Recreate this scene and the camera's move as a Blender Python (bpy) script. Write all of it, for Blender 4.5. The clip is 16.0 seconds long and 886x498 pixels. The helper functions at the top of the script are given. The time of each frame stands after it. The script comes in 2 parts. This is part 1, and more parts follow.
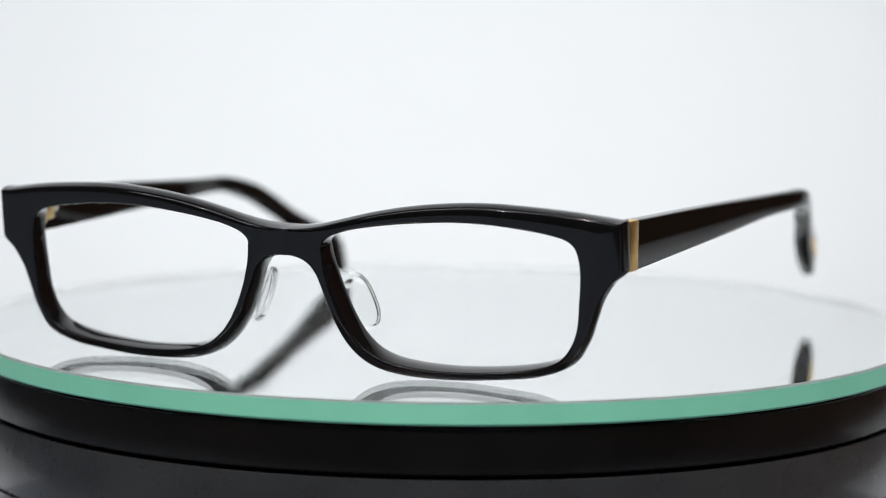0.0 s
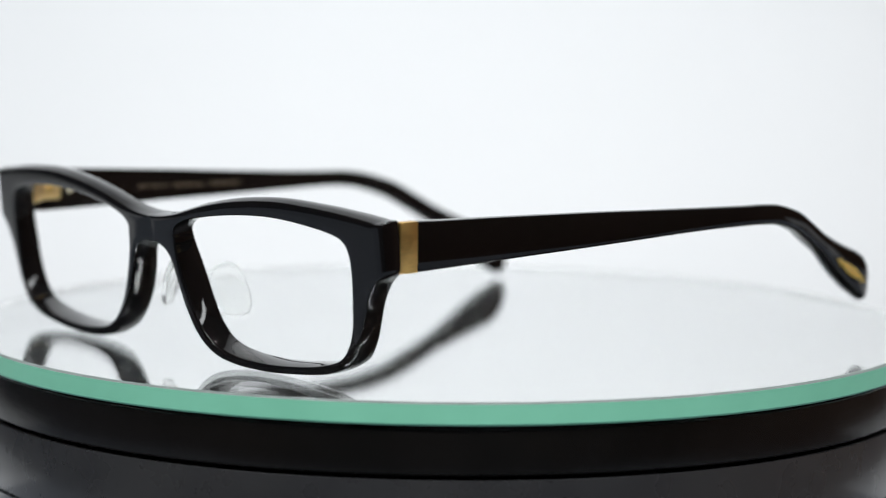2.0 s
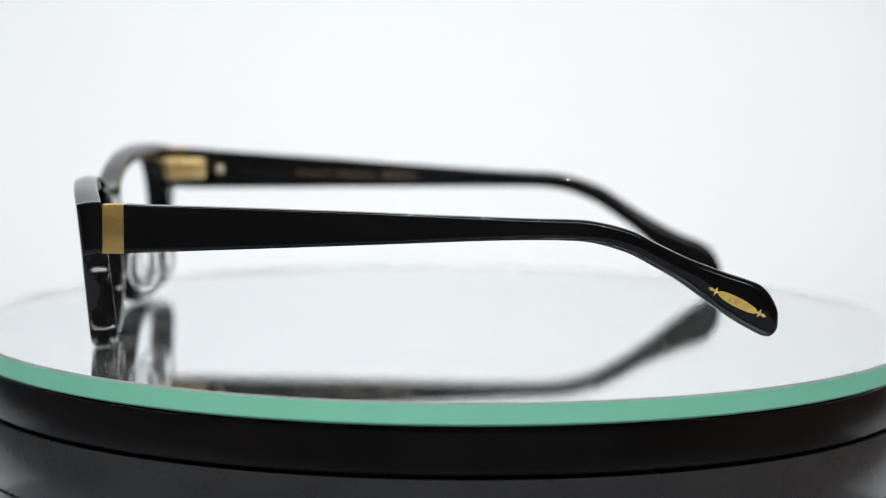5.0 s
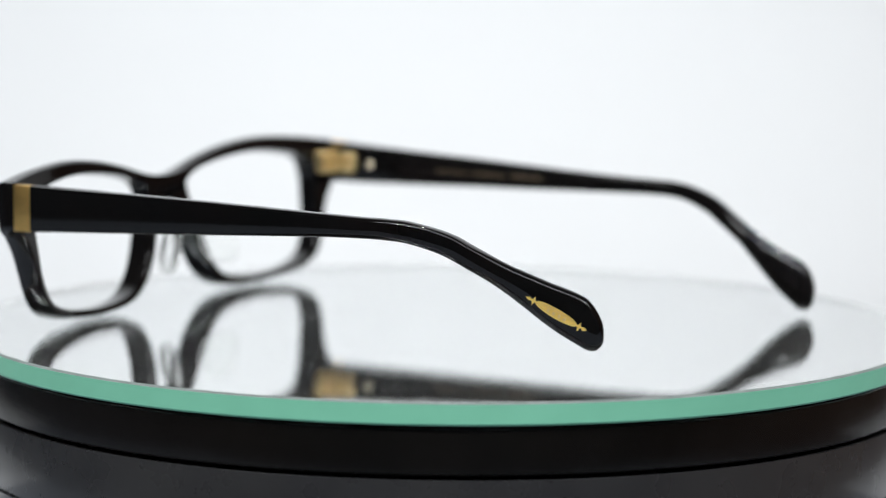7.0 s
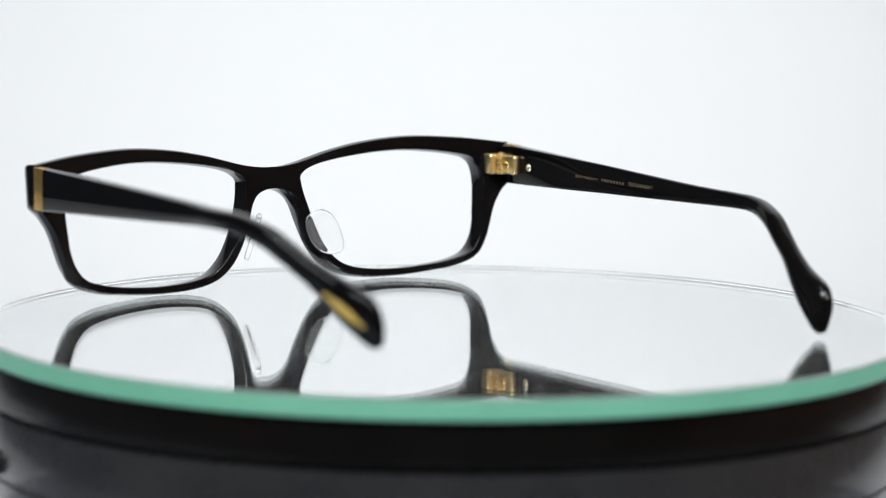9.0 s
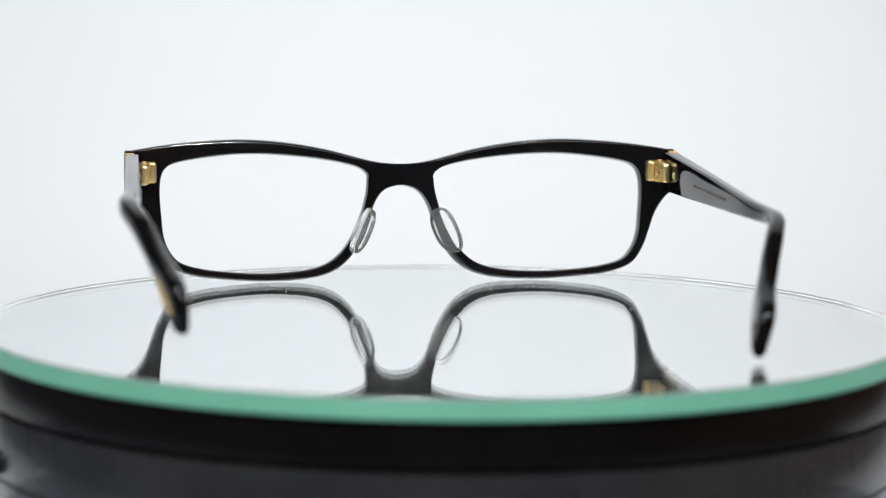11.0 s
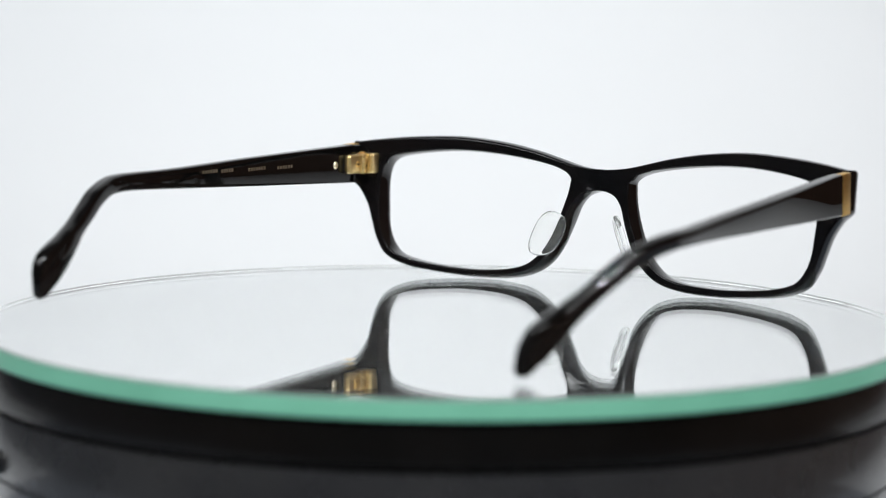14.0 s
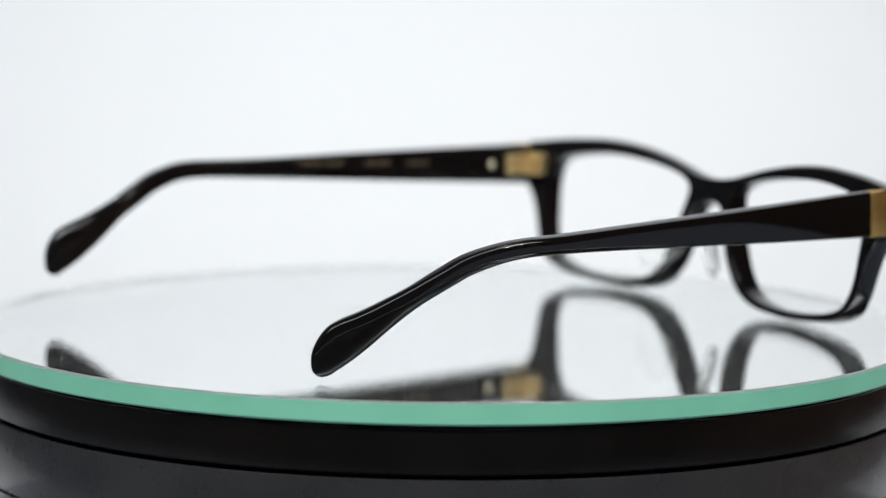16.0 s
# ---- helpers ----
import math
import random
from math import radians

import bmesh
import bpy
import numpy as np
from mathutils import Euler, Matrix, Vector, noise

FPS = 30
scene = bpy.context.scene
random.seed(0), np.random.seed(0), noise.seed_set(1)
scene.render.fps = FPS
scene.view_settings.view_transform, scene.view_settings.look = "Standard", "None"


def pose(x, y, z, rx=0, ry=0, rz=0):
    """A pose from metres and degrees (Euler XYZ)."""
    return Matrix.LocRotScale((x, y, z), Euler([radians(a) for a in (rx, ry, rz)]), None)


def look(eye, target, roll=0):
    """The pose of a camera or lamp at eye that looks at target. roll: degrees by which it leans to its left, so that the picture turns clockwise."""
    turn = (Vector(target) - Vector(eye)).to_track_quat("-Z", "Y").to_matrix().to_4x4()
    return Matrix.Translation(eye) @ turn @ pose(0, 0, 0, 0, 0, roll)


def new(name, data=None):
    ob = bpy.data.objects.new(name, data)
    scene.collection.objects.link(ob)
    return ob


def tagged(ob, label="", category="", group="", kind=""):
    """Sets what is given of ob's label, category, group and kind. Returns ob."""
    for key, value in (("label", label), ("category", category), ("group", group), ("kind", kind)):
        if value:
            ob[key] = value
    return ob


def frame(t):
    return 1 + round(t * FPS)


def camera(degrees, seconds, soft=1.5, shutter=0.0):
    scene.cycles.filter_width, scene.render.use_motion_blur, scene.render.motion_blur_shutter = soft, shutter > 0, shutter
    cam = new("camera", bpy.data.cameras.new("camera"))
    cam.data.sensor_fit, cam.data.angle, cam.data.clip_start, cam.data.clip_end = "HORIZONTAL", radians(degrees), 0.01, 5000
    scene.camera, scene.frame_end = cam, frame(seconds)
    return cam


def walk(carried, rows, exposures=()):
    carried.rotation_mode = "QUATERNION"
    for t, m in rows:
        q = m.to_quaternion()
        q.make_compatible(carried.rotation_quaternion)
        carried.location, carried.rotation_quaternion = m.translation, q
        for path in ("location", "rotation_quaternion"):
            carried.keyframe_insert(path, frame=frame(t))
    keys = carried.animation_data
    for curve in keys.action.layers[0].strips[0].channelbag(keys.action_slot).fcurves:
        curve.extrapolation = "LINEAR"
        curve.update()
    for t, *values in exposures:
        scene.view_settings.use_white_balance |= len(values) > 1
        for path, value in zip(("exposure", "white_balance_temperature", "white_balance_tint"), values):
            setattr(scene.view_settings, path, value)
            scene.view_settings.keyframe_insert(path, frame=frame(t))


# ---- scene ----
FOV, EYE, AIM, ROLL = 17.07, (0.0, -0.6447, 0.0926), (-0.0004, -0.0041, 0.0168), 0.611
cam = camera(FOV, 16.0, soft=1.0)
NEAR = look(EYE, AIM, ROLL)
FAR = look([e + (e - a) * 0.0195 for e, a in zip(EYE, AIM)], AIM, ROLL)
walk(cam, [(0, NEAR), (8.6, NEAR), (8.7, FAR), (15.1, FAR), (15.2, NEAR), (16, NEAR)],
     exposures=[(0, 0.0), (3.5, 0.06), (9.2, 0.06), (11.3, 0.0), (13.5, 0.0), (16, 0.03)])

# the lens is focused on a mark that is pulled from the plate's near rim to the far side and back
focus_mark = new("focus_mark")
cam.data.dof.use_dof, cam.data.dof.focus_object, cam.data.dof.aperture_fstop = True, focus_mark, 11.0
MM = 0.001
SPIN_0, SPIN_RATE = -24.87, -13.379        # degrees, degrees a second
TIMES = [i * 0.5 for i in range(33)]


# ---- world and light ----
world = bpy.data.worlds.new("world")
scene.world = world
world.use_nodes = True
world.node_tree.nodes["Background"].inputs[0].default_value = (0.9, 0.95, 1.0, 1)
world.node_tree.nodes["Background"].inputs[1].default_value = 0.15


def area(name, eye, target, sx, sy, watts, colour):
    data = bpy.data.lights.new(name, "AREA")
    data.shape, data.size, data.size_y, data.energy, data.color = "RECTANGLE", sx, sy, watts, colour
    ob = new(name, data)
    ob.matrix_world = look(eye, target)
    return ob


WHITE = (0.955, 0.985, 1.005)
for n, x, colour in (("left", -0.035, WHITE), ("right", 0.035, (1.0, 0.96, 0.93))):
    area("top_lamp_" + n, (x, 0.16, 0.95), (0, 0.04, 0), 0.012, 0.012, 1.05, colour)
for n, x, y in (("left", -0.66, -0.56), ("left_inner", -0.44, -0.66), ("right_inner", 0.40, -0.68), ("right", 0.62, -0.58)):
    area("key_lamp_" + n, (x, y, 0.95), (0, 0.1, 0), 0.016, 0.016, 4.4, WHITE)
# added strip light, out of view, that evens out the paper's brightness
area("backdrop_fill", (0.0, -0.22, 0.52), (0, 0.72, 0.34), 1.1, 0.12, 3.6, WHITE)


# ---- materials ----
def material(name):
    m = bpy.data.materials.new(name)
    m.use_nodes = True
    nt = m.node_tree
    return m, nt, nt.nodes["Principled BSDF"]


def noise_node(nt, scale, detail=3.0, coords="Object"):
    tc = nt.nodes.new("ShaderNodeTexCoord")
    n = nt.nodes.new("ShaderNodeTexNoise")
    n.inputs["Scale"].default_value, n.inputs["Detail"].default_value = scale, detail
    nt.links.new(tc.outputs[coords], n.inputs["Vector"])
    return n


def vary(nt, src, socket, lo, hi):
    r = nt.nodes.new("ShaderNodeMapRange")
    r.inputs["To Min"].default_value, r.inputs["To Max"].default_value = lo, hi
    nt.links.new(src.outputs["Fac"], r.inputs["Value"])
    nt.links.new(r.outputs["Result"], socket)


def tint(nt, src, socket, a, b, lo=0.35, hi=0.65):
    r = nt.nodes.new("ShaderNodeValToRGB")
    r.color_ramp.elements[0].position, r.color_ramp.elements[1].position = lo, hi
    r.color_ramp.elements[0].color, r.color_ramp.elements[1].color = (*a, 1), (*b, 1)
    nt.links.new(src.outputs["Fac"], r.inputs["Fac"])
    nt.links.new(r.outputs["Color"], socket)


def bump(nt, src, b, strength, distance):
    n = nt.nodes.new("ShaderNodeBump")
    n.inputs["Strength"].default_value, n.inputs["Distance"].default_value = strength, distance
    nt.links.new(src.outputs["Fac"], n.inputs["Height"])
    nt.links.new(n.outputs["Normal"], b.inputs["Normal"])


def acetate():
    m, nt, b = material("black_acetate")
    tint(nt, noise_node(nt, 55, 4), b.inputs["Base Color"], (0.0026, 0.0026, 0.0028), (0.0048, 0.0038, 0.0036))
    vary(nt, noise_node(nt, 260, 4), b.inputs["Roughness"], 0.025, 0.06)
    b.inputs["IOR"].default_value = 1.49
    bump(nt, noise_node(nt, 90, 2), b, 0.008, 0.0005)
    return m


def brown_acetate():
    m, nt, b = material("brown_black_acetate")
    tint(nt, noise_node(nt, 42, 3), b.inputs["Base Color"], (0.0026, 0.0025, 0.0024), (0.0042, 0.003, 0.0027), 0.4, 0.75)
    vary(nt, noise_node(nt, 260, 4), b.inputs["Roughness"], 0.025, 0.06)
    b.inputs["IOR"].default_value = 1.49
    return m


def gold(name, colour, rough):
    m, nt, b = material(name)
    tc = nt.nodes.new("ShaderNodeTexCoord")
    mp = nt.nodes.new("ShaderNodeMapping")
    mp.inputs["Scale"].default_value = (900, 500, 5000)
    n = nt.nodes.new("ShaderNodeTexNoise")
    n.inputs["Scale"].default_value, n.inputs["Detail"].default_value = 1.0, 3
    nt.links.new(tc.outputs["Object"], mp.inputs["Vector"])
    nt.links.new(mp.outputs["Vector"], n.inputs["Vector"])
    tint(nt, n, b.inputs["Base Color"], [c * 0.85 for c in colour], colour)
    vary(nt, n, b.inputs["Roughness"], rough * 0.8, rough * 1.3)
    b.inputs["Metallic"].default_value = 1.0
    bump(nt, n, b, 0.25, 0.00005)
    return m


def clear_plastic():
    m, nt, b = material("clear_silicone")
    b.inputs["Base Color"].default_value = (0.97, 0.98, 0.97, 1)
    b.inputs["Transmission Weight"].default_value, b.inputs["IOR"].default_value = 0.95, 1.24
    vary(nt, noise_node(nt, 300), b.inputs["Roughness"], 0.02, 0.08)
    return m


def plate_glass():
    m, nt, b = material("plate_glass")
    b.inputs["Base Color"].default_value = (0.995, 1.0, 0.998, 1)
    b.inputs["Transmission Weight"].default_value, b.inputs["IOR"].default_value = 1.0, 1.5
    b.inputs["Roughness"].default_value = 0.0
    return m


def silvering():
    m, nt, b = material("mirror_silvering")
    b.inputs["Base Color"].default_value = (0.985, 1.0, 0.995, 1)
    b.inputs["Metallic"].default_value, b.inputs["Roughness"].default_value = 0.985, 0.0
    return m


def green_edge():
    m, nt, b = material("green_glass_edge")
    tint(nt, noise_node(nt, 60, 3), b.inputs["Base Color"], (0.225, 0.615, 0.415), (0.25, 0.665, 0.455))
    vary(nt, noise_node(nt, 800), b.inputs["Roughness"], 0.4, 0.55)
    return m


# pale colour stands in for backlight coming through the ground glass edge
def white_edge():
    m, nt, b = material("pale_backlit_edge")
    tint(nt, noise_node(nt, 60, 3), b.inputs["Base Color"], (0.87, 0.9, 0.89), (0.9, 0.93, 0.92))
    b.inputs["Roughness"].default_value = 0.8
    b.inputs["Specular IOR Level"].default_value = 0.1
    return m


def black_plastic(name, a, c, lo, hi, coat, gloss=0.5):
    m, nt, b = material(name)
    tint(nt, noise_node(nt, 40, 4), b.inputs["Base Color"], a, c)
    vary(nt, noise_node(nt, 150, 5), b.inputs["Roughness"], lo, hi)
    b.inputs["Specular IOR Level"].default_value = gloss
    b.inputs["Coat Weight"].default_value, b.inputs["Coat Roughness"].default_value = coat, 0.07
    bump(nt, noise_node(nt, 25, 2), b, 0.06, 0.002)
    return m


def plain(name, a, c, rough, scale):
    m, nt, b = material(name)
    tint(nt, noise_node(nt, scale, 5), b.inputs["Base Color"], a, c)
    vary(nt, noise_node(nt, scale * 6, 3), b.inputs["Roughness"], rough * 0.9, min(1, rough * 1.1))
    bump(nt, noise_node(nt, scale * 40, 3), b, 0.05, 0.0005)
    return m


ACETATE = acetate()
BROWN_ACETATE = brown_acetate()
GOLD = gold("brushed_gold", (0.86, 0.55, 0.18), 0.36)
GOLD_BRIGHT = gold("polished_gold", (0.92, 0.69, 0.33), 0.3)
INLAY = gold("yellow_gold_leaf", (1.0, 0.74, 0.22), 0.55)
SILVER = gold("steel_screw", (0.90, 0.80, 0.60), 0.4)
CLEAR = clear_plastic()
GLASS = plate_glass()
MIRROR = silvering()
GREEN = green_edge()
PALE = white_edge()
GROUND = plain("ground_glass", (0.17, 0.205, 0.19), (0.22, 0.255, 0.24), 0.9, 200)
BLACK = black_plastic("glossy_black_plastic", (0.023, 0.0225, 0.024), (0.034, 0.033, 0.033), 0.22, 0.34, 0.4)
BROWN_BLACK = black_plastic("brown_black_plastic", (0.0035, 0.003, 0.0026), (0.0065, 0.0052, 0.0045), 0.2, 0.3, 0.1, 0.3)
DARK_TEXT = plain("dull_gold_print", (0.06, 0.041, 0.024), (0.085, 0.058, 0.034), 0.4, 900)
# east and west tones of the unseen room, chosen for what the gloss reflects
WALL_EAST = plain("brown_wall_tone", (0.20, 0.10, 0.062), (0.26, 0.135, 0.085), 0.6, 2)
WALL_WEST = plain("dark_wall_paint", (0.12, 0.137, 0.165), (0.145, 0.16, 0.19), 0.85, 2)
PAPER = plain("white_paper", (0.80, 0.81, 0.82), (0.82, 0.83, 0.84), 0.9, 3)
TABLE = plain("grey_table_top", (0.20, 0.225, 0.27), (0.24, 0.265, 0.31), 0.6, 6)
WALL = plain("grey_wall_paint", (0.22, 0.233, 0.257), (0.25, 0.263, 0.287), 0.85, 2)
DUST = plain("dust", (0.6, 0.6, 0.6), (0.8, 0.8, 0.8), 0.9, 900)


# ---- mesh helpers ----
def part(name, bm, mats, parent=None, label="", smooth=True, sharp=35):
    me = bpy.data.meshes.new(name)
    bmesh.ops.recalc_face_normals(bm, faces=bm.faces)
    for f in bm.faces:
        f.smooth = smooth
    if smooth:
        for e in bm.edges:
            if len(e.link_faces) == 2 and e.calc_face_angle() > radians(sharp):
                e.smooth = False
    bm.to_mesh(me)
    bm.free()
    for m in mats if isinstance(mats, (list, tuple)) else [mats]:
        me.materials.append(m)
    ob = new(name, me)
    if parent is not None:
        ob.parent = parent
    if label:
        tagged(ob, label)
    return ob


def lathe(bm, profile, n=192, closed=True, mats=None):
    """Turn a profile of (radius, z) in metres about the z axis."""
    rings = []
    for i in range(n):
        a = 2 * math.pi * i / n
        rings.append([bm.verts.new((r * math.cos(a), r * math.sin(a), z)) for r, z in profile])
    m = len(profile)
    for i in range(n):
        p, q = rings[i], rings[(i + 1) % n]
        for k in range(m if closed else m - 1):
            f = bm.faces.new((p[k], q[k], q[(k + 1) % m], p[(k + 1) % m]))
            if mats:
                f.material_index = mats[k]
    if not closed:
        for k in (0, m - 1):
            if profile[k][0] > 1e-6:
                bm.faces.new([r[k] for r in rings])


def box(bm, x0, x1, y0, y1, z0, z1, bevel=0.0, seg=2, m=None):
    """A bevelled box in millimetres."""
    c = Vector(((x0 + x1) / 2, (y0 + y1) / 2, (z0 + z1) / 2)) * MM
    s = Vector((abs(x1 - x0), abs(y1 - y0), abs(z1 - z0))) * MM
    made = bmesh.ops.create_cube(bm, size=1.0, matrix=(m or Matrix()) @ Matrix.Translation(c) @ Matrix.Diagonal((*s, 1)))
    if bevel:
        edges = list({e for v in made["verts"] for e in v.link_edges})
        bmesh.ops.bevel(bm, geom=edges, offset=bevel * MM, segments=seg, affect="EDGES", profile=0.5)


def rod(bm, a, b, r, n=20, chamfer=0.15):
    """A chamfered round pin from a to b, in millimetres."""
    a, b = Vector(a) * MM, Vector(b) * MM
    d = (b - a).normalized()
    u = d.orthogonal().normalized()
    v = d.cross(u)
    c = chamfer * MM
    rings = []
    for p, rr in ((a, r * MM - c), (a + d * c, r * MM), (b - d * c, r * MM), (b, r * MM - c)):
        rings.append([bm.verts.new(p + (u * math.cos(2 * math.pi * i / n) + v * math.sin(2 * math.pi * i / n)) * rr) for i in range(n)])
    for p, q in zip(rings, rings[1:]):
        for i in range(n):
            bm.faces.new((p[i], p[(i + 1) % n], q[(i + 1) % n], q[i]))
    bm.faces.new(rings[0])
    bm.faces.new(rings[-1])


def spline(points, n, closed=False):
    """Catmull-Rom through the points, n samples a span."""
    pts = [np.array(p, float) for p in points]
    m, out = len(pts), []
    for i in range(m if closed else m - 1):
        if closed:
            a, b, c, d = (pts[(i + k) % m] for k in (-1, 0, 1, 2))
        else:
            a, b, c, d = pts[max(i - 1, 0)], pts[i], pts[i + 1], pts[min(i + 2, m - 1)]
        for k in range(n):
            t = k / n
            out.append(0.5 * (2 * b + (c - a) * t + (2 * a - 5 * b + 4 * c - d) * t * t + (3 * b - a - 3 * c + d) * t ** 3))
    if not closed:
        out.append(pts[-1])
    return out


# ---- setting ----
def setting():
    bm = bmesh.new()
    box(bm, -620, 420, -400, 780, -110, -80, 4)
    table = tagged(part("table", bm, TABLE), "blue-grey table top under the turntable", "table", kind="structure")
    for x in (-590, 350):
        for y in (-370, 710):
            bm = bmesh.new()
            box(bm, x, x + 40, y, y + 40, -800, -109, 3)
            part("leg", bm, TABLE, table)
    # seamless white paper: lies on the table behind the turntable and sweeps up
    prof = [(y, -0.0794) for y in np.linspace(0.11, 0.54, 6)]
    prof += [(0.555 + 0.18 * math.sin(a), 0.1006 - 0.18 * math.cos(a)) for a in np.linspace(0.05, math.pi / 2, 24)]
    prof += [(0.735 + 0.006 * math.sin((z - 0.12) * 2.1), z) for z in np.linspace(0.16, 1.25, 16)]
    bm = bmesh.new()
    rows = []
    for x in (-0.76, 0.72):
        rows.append([bm.verts.new((x, y, z)) for y, z in prof])
    for k in range(len(prof) - 1):
        bm.faces.new((rows[0][k], rows[1][k], rows[1][k + 1], rows[0][k + 1]))
    ob = part("backdrop", bm, PAPER)
    mod = ob.modifiers.new("thickness", "SOLIDIFY")
    mod.thickness, mod.offset = 0.0005, 0
    tagged(ob, "white seamless paper backdrop sweeping up behind the turntable", "backdrop", kind="structure")
    # unseen room around the set, added for the reflections in the black gloss
    for name, (x0, x1, y0, y1, z0, z1) in {
            "wall_west": (-1700, -1600, -1700, 1700, -800, 1900), "wall_east": (1600, 1700, -1700, 1700, -800, 1900),
            "wall_south": (-1600, 1600, -1700, -1600, -800, 1900), "wall_north": (-1600, 1600, 1600, 1700, -800, 1900),
            "ceiling": (-1700, 1700, -1700, 1700, 1900, 2000), "floor": (-1700, 1700, -1700, 1700, -900, -800)}.items():
        bm = bmesh.new()
        box(bm, x0, x1, y0, y1, z0, z1)
        tagged(part(name, bm, {"wall_east": WALL_EAST, "wall_west": WALL_WEST, "floor": WALL_WEST}.get(name, WALL), smooth=False), "plain room surface out of view, toned for the reflections", name.split("_")[0], kind="structure")


# ---- turntable ----
R_PLATE, T_PLATE = 0.1039, 0.0046


def turntable():
    root = tagged(new("turntable"), "round motor turntable with green-edged mirror glass on a glossy black base", "turntable")
    root.location = (0, 0, -0.0795)
    up = 0.0795
    R, r = R_PLATE, 0.0026
    bm = bmesh.new()
    lathe(bm, [(R - 0.0045, -0.0046), (R - 0.0016, -0.0050), (R - 0.0012, -0.0053), (R - 0.0010, -0.0057), (R - 0.0010, -0.0138), (R - 0.0014, -0.0142), (R - 0.0045, -0.0144)], closed=False)
    bmesh.ops.translate(bm, verts=bm.verts, vec=(0, 0, up))
    part("upper_ring", bm, BROWN_BLACK, root, "glossy black ring under the glass")
    bm = bmesh.new()
    lathe(bm, [(R - 0.0045, -0.0151), (R - 0.00115, -0.0151), (R - 0.0011, -0.0152), (R - 0.0011, -0.0284), (R - 0.0018, -0.0285), (R - 0.0018, -0.0291), (R - 0.0011, -0.0292), (R - 0.0011, -0.060), (R - 0.003, -0.0625), (R - 0.006, -0.063)], closed=False)
    bmesh.ops.translate(bm, verts=bm.verts, vec=(0, 0, up))
    part("base", bm, BLACK, root, "glossy black drum-shaped base")
    bm = bmesh.new()
    lathe(bm, [(R - 0.008, -0.063), (R - 0.008, -0.0795), (R - 0.02, -0.0795), (R - 0.02, -0.063)])
    bmesh.ops.translate(bm, verts=bm.verts, vec=(0, 0, up))
    part("foot_ring", bm, BLACK, root, "black foot ring")
    bm = bmesh.new()
    d = Vector((-0.915, -0.403, 0)).normalized()
    a = d * 101.0 + Vector((0, 0, 79.5 - 25.2))
    rod(bm, a, a + d * 3.6, 2.6, chamfer=0.5)
    rod(bm, a + d * 3.0, a + d * 4.4, 1.2, chamfer=0.2)
    part("knob", bm, BLACK, root, "small black knob on the side of the base")
    # plate that turns
    c = 0.0004
    bm = bmesh.new()
    # inner wall pale and slightly sloped, so the far edge reads as backlit
    lathe(bm, [(R - 0.0006, -0.0001), (R - c, -0.0001), (R, -c - 0.0001), (R, -T_PLATE + c), (R - c, -T_PLATE), (R - 0.00074, -T_PLATE)], mats=[2, 2, 0, 0, 0, 1])
    bmesh.ops.translate(bm, verts=bm.verts, vec=(0, 0, up))
    plate = part("mirror_plate", bm, [GREEN, PALE, GROUND], root, "mint green edge of a round mirror plate")
    bm = bmesh.new()
    lathe(bm, [(R - 0.0007, -0.00012), (R - 0.0007, -T_PLATE + 0.0001)], closed=False)
    bmesh.ops.translate(bm, verts=bm.verts, vec=(0, 0, up))
    g = part("glass", bm, GLASS, plate, "clear glass of the mirror plate")
    g.visible_shadow = False
    bm = bmesh.new()
    lathe(bm, [(R - 0.0011, -T_PLATE + 0.0003), (R - 0.0011, -T_PLATE + 0.0001)], closed=False)
    bmesh.ops.translate(bm, verts=bm.verts, vec=(0, 0, up))
    part("silvering", bm, MIRROR, plate, "silvered mirror back")
    bm = bmesh.new()
    rng = random.Random(4)
    for i in range(70):
        rr, a, d = R * math.sqrt(rng.random()) * 0.98, rng.uniform(0, 6.283), rng.uniform(0.00005, 0.00014)
        m = Matrix.Translation((rr * math.cos(a), rr * math.sin(a), up + d * 0.6)) @ Matrix.Rotation(a * 3, 4, "Z") @ Matrix.Diagonal((d * rng.uniform(0.7, 2.2), d, d * 0.6, 1))
        bmesh.ops.create_icosphere(bm, subdivisions=1, radius=1.0, matrix=m)
    tagged(part("dust", bm, DUST, plate, "fine pale dust specks on the glass"), kind="stuff")
    return root, plate


# ---- eyeglasses ----
INNER = [(8.2, 24.6), (8.15, 25.6), (8.8, 26.6), (10.5, 27.7), (14, 28.8), (19, 29.75), (26, 30.65), (34, 31.25), (41, 31.25), (48, 30.65),
         (54, 29.75), (57.4, 28.8), (59.1, 27.3), (59.8, 25.1), (60.0, 22.5), (59.9, 19.5), (59.6, 16), (59.2, 12), (57.9, 8.3), (55.2, 5.2),
         (50, 3.5), (43, 2.5), (34, 2.0), (25, 2.5), (19, 4.0), (15, 7), (12.2, 11), (10, 16), (8.7, 20.5), (8.3, 23)]
OUTER = [(0, 23.2), (0, 26), (0, 28.5), (6.5, 29.1), (12.5, 30.5), (18.5, 32), (26, 33.4), (34, 34.3), (41.5, 34.6), (50, 34.25),
         (58, 33.6), (66.3, 32.5), (68.3, 32.0), (68.4, 27.5), (68.3, 23.0), (65.8, 20.5), (63.4, 16.8), (61.8, 12.4), (60.2, 8.2), (57.3, 4.2),
         (51.5, 1.9), (43.5, 0.9), (34, 0.3), (24.5, 0.6), (18, 2.0), (13.5, 5), (10.4, 9.5), (8.2, 14.8), (6.3, 19.6), (3.8, 22.3)]


TILT = 0.138
WARP = 0.012        # one side stands slightly forward


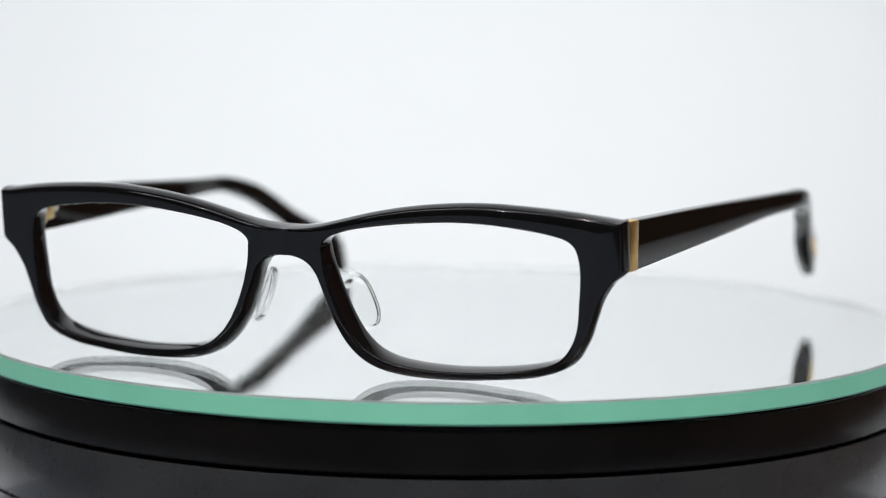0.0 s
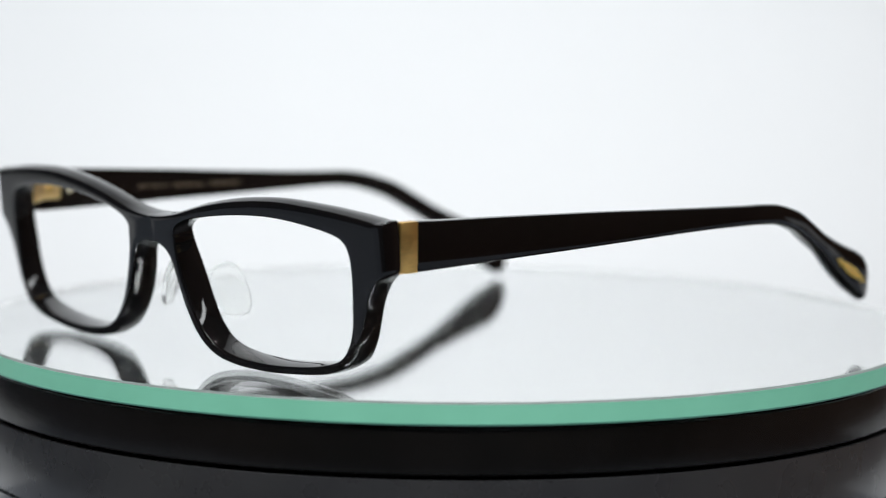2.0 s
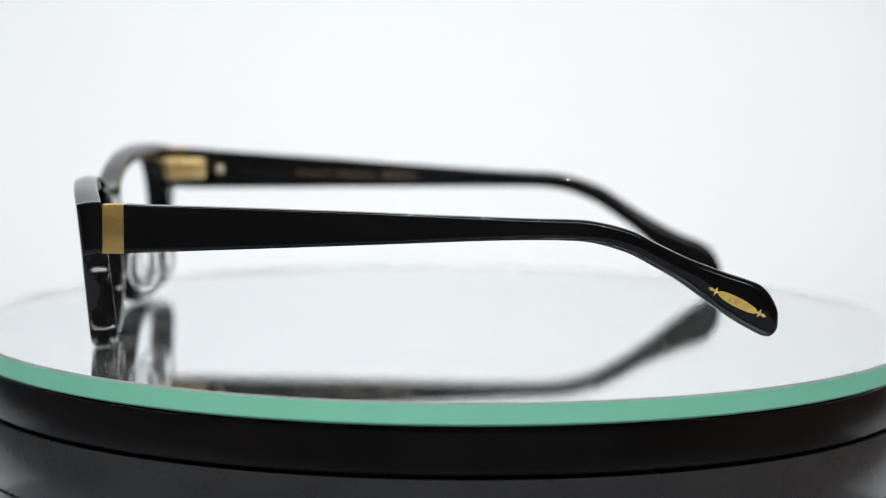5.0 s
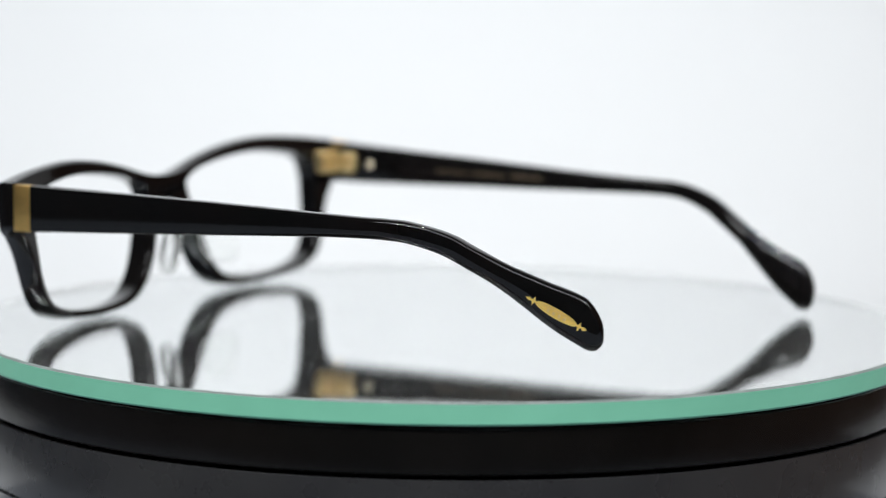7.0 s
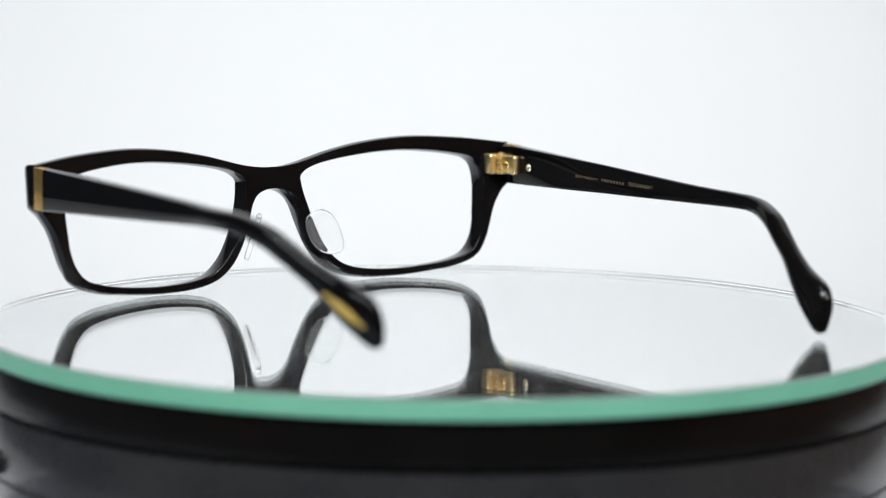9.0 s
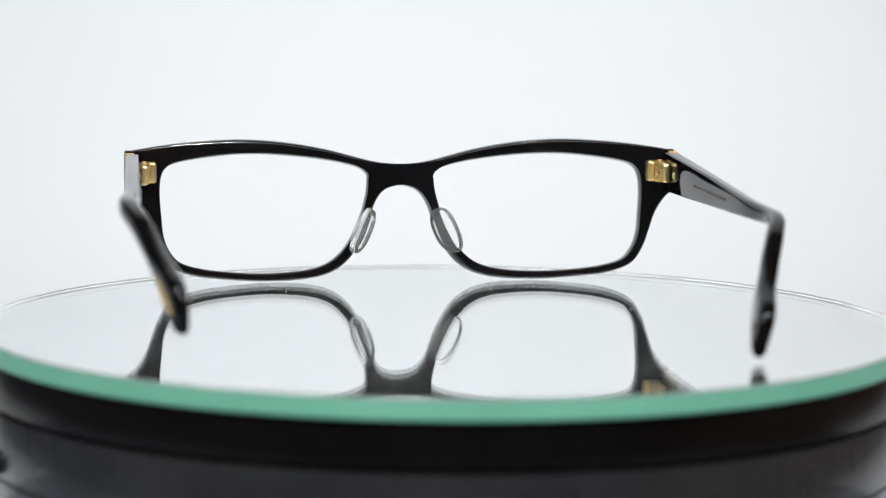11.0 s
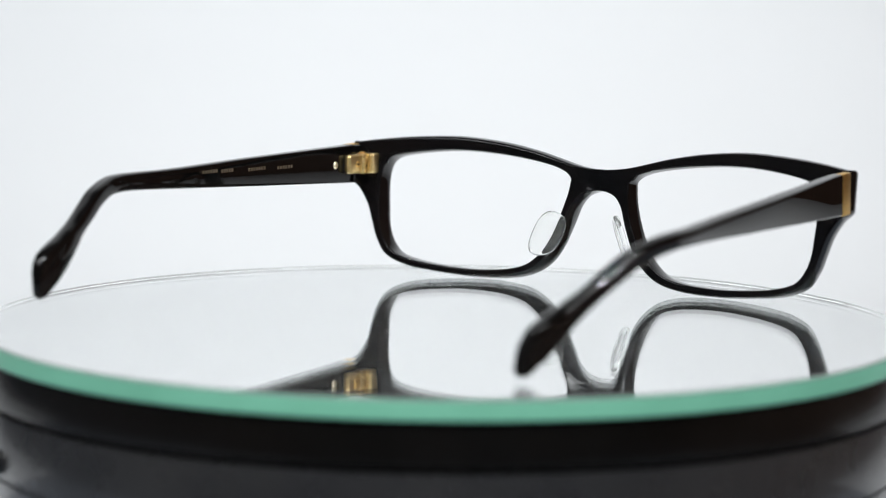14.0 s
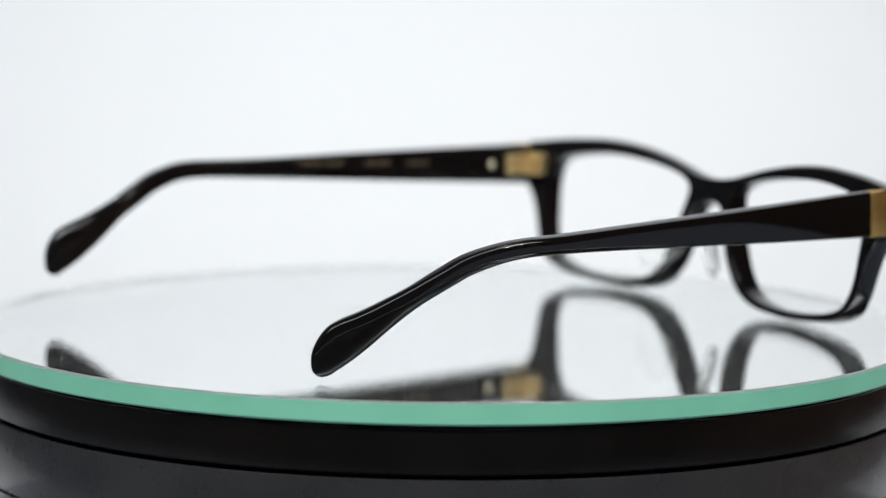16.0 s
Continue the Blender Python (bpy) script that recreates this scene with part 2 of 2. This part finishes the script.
def face_y(x, z):
    """Depth of the frame's front face, curved and leaning, in millimetres."""
    return -10.3 + 0.00138 * x * x + (32 - z) * TILT


def front(parent):
    n = 8
    bm = bmesh.new()
    ins, outs = spline(INNER, n, True), spline(OUTER, n, True)
    total = len(ins)
    seam = [0 <= k <= 2 * n for k in range(total)]
    sections = []
    for k in range(total):
        i, o = ins[k], outs[k].copy()
        if seam[k]:
            o[0] = 0.0
        elif k > total - n:             # the bridge is level in its middle
            f = (total - k) / n
            o[0], o[1] = 3.8 * f, 23.2 - 0.9 * f * f
        elif k < 3 * n:
            f = (k - 2 * n) / n
            o[0], o[1] = 6.5 * f, 28.5 + 0.6 * f * f
        o[0] = min(o[0], 68.3)
        T = 3.9 + 1.0 * math.exp(-((k / n - 26.9) / 1.8) ** 2)
        d = o - i
        w = float(np.hypot(*d))
        d = d / w
        r, e = min(0.8, 0.32 * w), 0.4

        def corner(ca, cb, rad, a0):
            """A rounded edge of the rim about (ca, cb)."""
            return [(ca + rad * math.cos(radians(a0 + q)), cb + rad * math.sin(radians(a0 + q))) for q in (0, 22.5, 45, 67.5, 90)]
        loop = corner(e, e, e, 180) + [(e + (w - e - r) * q, -0.03) for q in (0.15, 0.5, 0.85)]
        wall = [(0.08, 0.07), (0.25, 0.2), (0.5, 0.27), (0.75, 0.2), (0.92, 0.07)]      # the walls are slightly crowned
        if seam[k]:
            first = len(loop) + 4
            loop += [(w - r + r * q, 0) for q in (0, 0.25, 0.5, 0.75, 1)] + [(w, T * q) for q, g in wall] + [(w - r * q, T) for q in (0, 0.25, 0.5, 0.75, 1)]
        else:
            loop += corner(w - r, r, r, 270) + [(w + g, r + (T - 2 * r) * q) for q, g in wall] + corner(w - r, T - r, r, 0)
        loop += [(e + (w - e - r) * q, T) for q in (0.85, 0.5, 0.15)] + corner(e, T - e, e, 90)
        loop += [(-g * 0.8, T - e - (T - 2 * e) * q) for q, g in wall]
        pts = []
        for s, dep in loop:
            x, z = i + d * s
            ahead = 1.0 + 0.8 * (32 - z) / 32       # the front face stands upright before the leaning back
            dep = dep * (T + ahead) / T - ahead
            pts.append(Vector((x, face_y(x, z) + dep, z + dep * TILT)) * MM)
        sections.append(pts)
    for sx in (1, -1):
        rows = [[bm.verts.new((v.x * sx, v.y - (WARP * v.x if sx < 0 else 0), v.z)) for v in s] for s in sections]
        m = len(rows[0])
        for k in range(total):
            a, b = rows[k], rows[(k + 1) % total]
            for j in range(m):
                if first <= j < first + 6 and seam[k] and seam[(k + 1) % total]:
                    continue
                bm.faces.new((a[j], b[j], b[(j + 1) % m], a[(j + 1) % m]))
    bmesh.ops.remove_doubles(bm, verts=[v for v in bm.verts if abs(v.co.x) < 1e-6], dist=2e-5)
    return part("front", bm, ACETATE, parent, "glossy black acetate rims and bridge", sharp=60)


# centre line of a temple: (y, z, half height, outer x, corner radius)
LINE = [(4.4, 27.5, 4.85, 68.3, 0.5), (15, 27.65, 4.45, 68.9, 0.5), (27, 27.8, 4.0, 69.5, 0.55), (51, 28.05, 3.05, 70.8, 0.7), (74, 28.4, 2.15, 72.0, 0.9),
        (86, 28.6, 1.85, 73.6, 1.1), (92, 28.6, 1.85, 74.0, 1.2), (97, 28.15, 1.9, 73.7, 1.2), (103, 26.5, 2.1, 72.4, 1.2), (108, 24.0, 2.15, 71.2, 1.2),
        (114, 20.8, 2.45, 69.8, 1.85), (119.5, 17.75, 3.25, 68.4, 1.85), (125, 14.75, 4.15, 67.45, 1.85), (129, 12.8, 4.45, 66.85, 1.85)]
TIP = [(130.2, 12.1, 4.4, 66.65, 1.85), (131.2, 11.5, 4.05, 66.5, 1.7), (132.0, 11.0, 3.5, 66.35, 1.4), (132.7, 10.6, 2.7, 66.25, 1.0), (133.2, 10.3, 1.8, 66.15, 0.6), (133.4, 10.15, 0.9, 66.1, 0.3)]
THICK = 3.2


def thickness(y):
    """The arms grow thicker towards the tip."""
    return float(np.interp(y, [4, 50, 95, 116, 127, 133], [THICK, THICK, 3.6, 4.1, 4.1, 3.4]))


def arm_depth(y):
    """The same, rounded off at the tip."""
    return thickness(y) * math.sqrt(max(0.06, 1 - max(0.0, (y - 129) / 5.2) ** 3))


def inner_x(y):
    """Distance of a temple's inner face from the middle, at y."""
    return float(np.interp(y, [s[0] for s in LINE], [s[3] for s in LINE])) - THICK / 2 - thickness(y) / 2


def temple_line(droop=0.0, inward=0.0):
    """Centre line of a temple, with its frame: centre of the outer face, along, up, out, half height, corner radius, thickness."""
    line = spline(LINE + TIP, 5)
    for s in line:
        k = max(0.0, s[0] - 92) / 40
        s[1], s[3] = s[1] - droop * k, s[3] - inward * k
        if droop:                       # this arm is cut slightly deeper along its middle
            deep = float(np.interp(s[0], [8, 30, 90, 110], [0, 1, 1, 0]))
            s[1] -= 0.22 * deep
            s[2] *= float(np.interp(s[0], [97, 108, 119, 128], [1, 0.93, 0.9, 1]))
            s[3] -= float(np.interp(s[0], [78, 92, 110, 128], [0, 0.5, 0.6, 0.3]))
        else:
            high = float(np.interp(s[0], [10, 50, 95, 106], [0, 0.3, 0.3, 0]))
            s[1], s[2] = s[1] + high, s[2] + high * 0.8
        s[0] += float(np.interp(s[0], [92, 104], [0, 0.7]))
    made = []
    for k, s in enumerate(line):
        a, b = line[max(k - 1, 0)], line[min(k + 1, len(line) - 1)]
        along = Vector((b[3] - a[3], b[0] - a[0], b[1] - a[1])).normalized()
        if s[0] > 126.5:                # the paddle is straight
            along = made[-1][1]
        lean = radians(-2) * min(1.0, max(0.0, (s[0] - 92) / 22))
        if droop:                       # and is rolled a little outwards
            lean += radians(10) * min(1.0, max(0.0, (s[0] - 10) / 30))
        up = Vector((math.sin(lean), -along.z * math.cos(lean), along.y * math.cos(lean)))
        up = (up - along * up.dot(along)).normalized()
        out = along.cross(up)
        out = out if out.x > 0 else -out
        thick = arm_depth(s[0])
        made.append((Vector((s[3], s[0], s[1])), along, up, out, s[2], s[4], thick))
    return made


def section(face, along, up, out, half, rad, thick, side):
    """A rounded rectangle across the temple; towards the tip it turns upright, so that the end hangs lowest at its back."""
    f = min(1.0, max(0.0, (face.y - 121) / 9))
    slant = 0.48 * f * f * (3 - 2 * f)
    pts = []
    hw = thick / 2
    rad = min(rad, half * 0.98, hw * 0.98)
    centre = face - out * (THICK / 2)
    for sx, sz, a0 in ((1, 1, 0), (-1, 1, 90), (-1, -1, 180), (1, -1, 270)):
        for k in range(5):
            a = radians(a0 + k * 22.5)
            w = sz * (half - rad) + rad * math.sin(a)
            p = centre + out * (sx * (hw - rad) + rad * math.cos(a)) + (up - along * slant) * w
            pts.append(Vector((side * p.x, p.y, p.z)) * MM)
    return pts


def temple(parent, side, droop=0.0, inward=0.0):
    bm = bmesh.new()
    rings = [[bm.verts.new(p) for p in section(face, along, up, out, half, rad, thick, side)]
             for face, along, up, out, half, rad, thick in temple_line(droop, inward)]
    m = len(rings[0])
    for p, q in zip(rings, rings[1:]):
        for j in range(m):
            bm.faces.new((p[j], q[j], q[(j + 1) % m], p[(j + 1) % m]))
    bm.faces.new(rings[0])
    bm.faces.new(rings[-1])
    t = part("temple", bm, BROWN_ACETATE, parent, "glossy black-brown acetate temple arm with a drooping tip", sharp=50)
    # gold end band
    bm = bmesh.new()
    x0, x1 = sorted((side * 66.3, side * 68.36))
    box(bm, x0, x1, 0.15, 4.4, 22.62, 32.40, 0.2)
    part("end_band", bm, GOLD, t, "brushed gold end band")
    bm = bmesh.new()
    x0, x1 = sorted((side * 65.1, side * 66.32))
    box(bm, x0, x1, 0.1, 4.5, 22.75, 32.1, 0.2)
    part("band_backing", bm, BROWN_ACETATE, t, "dark acetate behind the gold band")
    # rivet on the inner face
    bm = bmesh.new()
    rod(bm, (side * 66.4, 12.2, 27.6), (side * 65.25, 12.2, 27.6), 1.0, chamfer=0.3)
    part("rivet", bm, SILVER, t, "polished round rivet")
    # printed words on the inner face, too worn to read
    words = [(30.2, 36.6, 28.65), (41.0, 48.0, 29.0), (53.6, 58.4, 29.35), (59.6, 66.6, 29.6)] if side > 0 else [(31.0, 39.8, 27.75), (40.9, 49.8, 27.95), (51.0, 60.0, 28.1)]
    for k, (y0, y1, z) in enumerate(words):
        bm = bmesh.new()
        xi = [inner_x(y) for y in (y0, y1)]
        turn = Matrix.Translation((0, y0 * MM, 0)) @ Matrix.Rotation(-side * math.atan2(xi[1] - xi[0], y1 - y0), 4, "Z") @ Matrix.Translation((0, -y0 * MM, 0))
        xs = sorted((side * (xi[0] - 0.07), side * (xi[0] + 0.3)))
        m = Matrix.Translation((side * xi[0] * MM, 0, 0)) @ turn @ Matrix.Translation((-side * xi[0] * MM, 0, 0))
        if side < 0 and k == 2:         # this one stands in a thin frame
            for a, b, lo, hi in ((y0, y1, 0.5, 0.62), (y0, y1, -0.62, -0.5), (y0, y0 + 0.14, -0.5, 0.5), (y1 - 0.14, y1, -0.5, 0.5)):
                box(bm, *xs, a, b, z + lo, z + hi, m=m)
            y0, y1 = y0 + 0.5, y1 - 0.5
        count = round((y1 - y0) / 1.05)
        for c in range(count):
            a = y0 + (y1 - y0) * c / count
            box(bm, *xs, a, a + 0.74, z - 0.4, z + 0.4, m=m)
        part("lettering", bm, DARK_TEXT, t, "dull gold printed word", smooth=False)
    return t


def hinge(parent, side):
    def span(a, b):
        return sorted((side * a, side * b))
    bm = bmesh.new()
    box(bm, *span(60.9, 62.9), -2.0, 2.0, 25.0, 30.1, 0.6, 3)
    h = part("hinge", bm, GOLD_BRIGHT, parent, "gold barrel hinge")
    for z in (25.05, 28.55):            # two lugs of the front plate
        bm = bmesh.new()
        box(bm, *span(62.5, 64.4), -1.6, 2.6, z, z + 1.5, 0.35, 2)
        part("lug", bm, GOLD_BRIGHT, h)
    for z in (25.0, 26.05, 27.1, 28.15, 29.2):
        bm = bmesh.new()
        rod(bm, (side * 63.9, 2.5, z), (side * 63.9, 2.5, z + 0.95), 1.3)
        part("knuckle", bm, GOLD_BRIGHT, h)
    bm = bmesh.new()
    rod(bm, (side * 63.9, 2.5, 30.1), (side * 63.9, 2.5, 30.5), 0.85, chamfer=0.2)
    part("pin", bm, GOLD, h)
    bm = bmesh.new()
    box(bm, *span(63.2, 65.3), 3.0, 8.9, 25.2, 30.0, 0.7, 3)
    part("leaf", bm, GOLD_BRIGHT, h)
    bm = bmesh.new()
    rod(bm, (side * 63.5, 5.6, 27.6), (side * 62.95, 5.6, 27.6), 0.85, chamfer=0.2)
    screw = part("screw", bm, GOLD, h)
    bm = bmesh.new()
    box(bm, *span(62.9, 63.1), 4.9, 6.3, 27.48, 27.72)
    part("slot", bm, BROWN_BLACK, screw, "dark screw slot", smooth=False)
    return h


def nose_pad(parent, side):
    """A clear D-shaped pad, round at its back and straight along the rim, on a clear foot."""
    n = 44
    c = Vector((side * 10.4, 2.0, 13.2))
    out = Vector((0.80, -0.52, 0.28) if side > 0 else (-0.76, -0.58, 0.28)).normalized()
    down = Vector((side * 0.28, 0.12, -0.95))
    down = (down - out * down.dot(out)).normalized()
    back = out.cross(down).normalized() * side

    def outline(a):
        """Along and across the pad, from its middle."""
        u, w = math.cos(a), math.sin(a)
        u = math.copysign(abs(u) ** 0.8, u) * (5.9 + 0.5 * w)
        w = math.copysign(abs(w) ** 0.8, w) * (3.9 if w > 0 else 4.5) + 0.35 * math.cos(a)
        return u, w
    bm = bmesh.new()
    prof = [(0.55, 0.55), (0.8, 0.6), (0.91, 0.68), (0.97, 0.52), (1.0, 0.2), (1.0, -0.2), (0.97, -0.52), (0.91, -0.68), (0.8, -0.6), (0.55, -0.55)]
    rings = []
    for r, h in prof:
        ring = []
        for i in range(n):
            u, w = outline(2 * math.pi * i / n)
            ring.append(bm.verts.new((c + down * u * r + back * w * r + out * h) * MM))
        rings.append(ring)
    for p, q in zip(rings, rings[1:]):
        for i in range(n):
            bm.faces.new((p[i], p[(i + 1) % n], q[(i + 1) % n], q[i]))
    bm.faces.new(rings[0])
    bm.faces.new(rings[-1])
    return part("nose_pad", bm, CLEAR, parent, "clear D-shaped nose pad")


def emblem(parent):
    """Gold inlay on the outer face near the tip."""
    line = temple_line(0.0, 1.3)
    mid, along, up, out = min(line, key=lambda q: abs(q[0].y - 125.4))[:4]
    ys, xs = [q[0].y for q in line], [q[0].x for q in line]

    def on_face(u, w, h):
        """A point of the outer face, u along and w across it, h above it."""
        v = mid + along * u
        proud = (arm_depth(v.y) - THICK) / 2 + 0.06
        p = mid + along * u + up * (w - 0.5) + out * (h + proud)
        p.x += float(np.interp(v.y, ys, xs)) - v.x
        return p * MM
    L = 12.6
    bm = bmesh.new()
    n = 40
    top, low = [], []
    for i in range(n):
        t = 2 * math.pi * i / n
        u = math.cos(t) * L * 0.36
        w = math.copysign(abs(math.sin(t)) ** 0.85, math.sin(t)) * 0.98
        for lst, h in ((top, 0.05), (low, -0.6)):
            lst.append(bm.verts.new(on_face(u, w, h)))
    bm.faces.new(top)
    for i in range(n):
        bm.faces.new((top[i], top[(i + 1) % n], low[(i + 1) % n], low[i]))
    for s in (-1, 1):
        for centre, spikes, long in ((0.40, 4, 0.95), (0.475, 2, 0.75)):
            star = []
            for i in range(2 * spikes):
                r = long if i % 2 == 0 else 0.36
                t = 2 * math.pi * i / (2 * spikes)
                star.append((s * L * centre + r * math.cos(t), r * math.sin(t)))
            hi = [bm.verts.new(on_face(u, w, 0.05 if spikes == 4 else 0.06)) for u, w in star]
            lo = [bm.verts.new(on_face(u, w, -0.5)) for u, w in star]
            bm.faces.new(hi)
            for i in range(2 * spikes):
                bm.faces.new((hi[i], hi[(i + 1) % (2 * spikes)], lo[(i + 1) % (2 * spikes)], lo[i]))
    e = part("emblem", bm, INLAY, parent, "engraved gold inlay emblem", sharp=30)
    # engraving: one long line and four short strokes
    bm = bmesh.new()
    frame_m = Matrix((along, up, out)).transposed().to_4x4()
    frame_m.translation = (mid - up * 0.5 + out * ((arm_depth(mid.y) - THICK) / 2 + 0.06)) * MM
    box(bm, -3.4, 3.4, 0.42, 0.56, 0.0, 0.09, m=frame_m)
    for u in (-1.9, -0.7, 0.5, 1.7):
        box(bm, u, u + 0.5, -0.55, 0.15, -0.03, 0.1, 0.03, 1, m=frame_m)
    part("engraving", bm, GOLD_BRIGHT, parent, "engraved strokes on the gold emblem", smooth=False)
    return e


def eyeglasses():
    root = tagged(new("eyeglasses"), "glossy black acetate eyeglasses with gold bands standing open on mirror glass", "eyeglasses")
    front(root)
    for side in (1, -1):
        h = hinge(root, side)
        nose_pad(root, side)
        t = temple(root, side, *((0.0, 1.3) if side == 1 else (1.8, 4.1)))
        if side == 1:
            emblem(t)
        else:
            pivot = Matrix.Translation(Vector((-66.5, 4, 27.5)) * MM)
            h.location.y = -0.8 * MM
            t.matrix_basis = Matrix.Translation((0, -0.8 * MM, 0)) @ pivot @ pose(0, 0, 0, -2.25, 0, -1.9) @ pivot.inverted()
    return root


setting()
TURNTABLE, PLATE = turntable()
GLASSES = eyeglasses()


def motions():
    near, far = pose(0, -0.074, 0.01), pose(0, 0.055, 0.02)
    walk(focus_mark, [(0, near), (8.6, near), (8.7, far), (15.1, far), (15.2, near), (16, near)])
    seat = pose(0.0002, -0.0567, 0) @ pose(0.0007, -0.0101, 0, 0, 0, 1.036)
    walk(GLASSES, [(t, pose(0, 0, 0, 0, 0, SPIN_0 + SPIN_RATE * t) @ seat) for t in TIMES])
    walk(PLATE, [(t, pose(0, 0, 0, 0, 0, SPIN_RATE * t)) for t in TIMES])


motions()
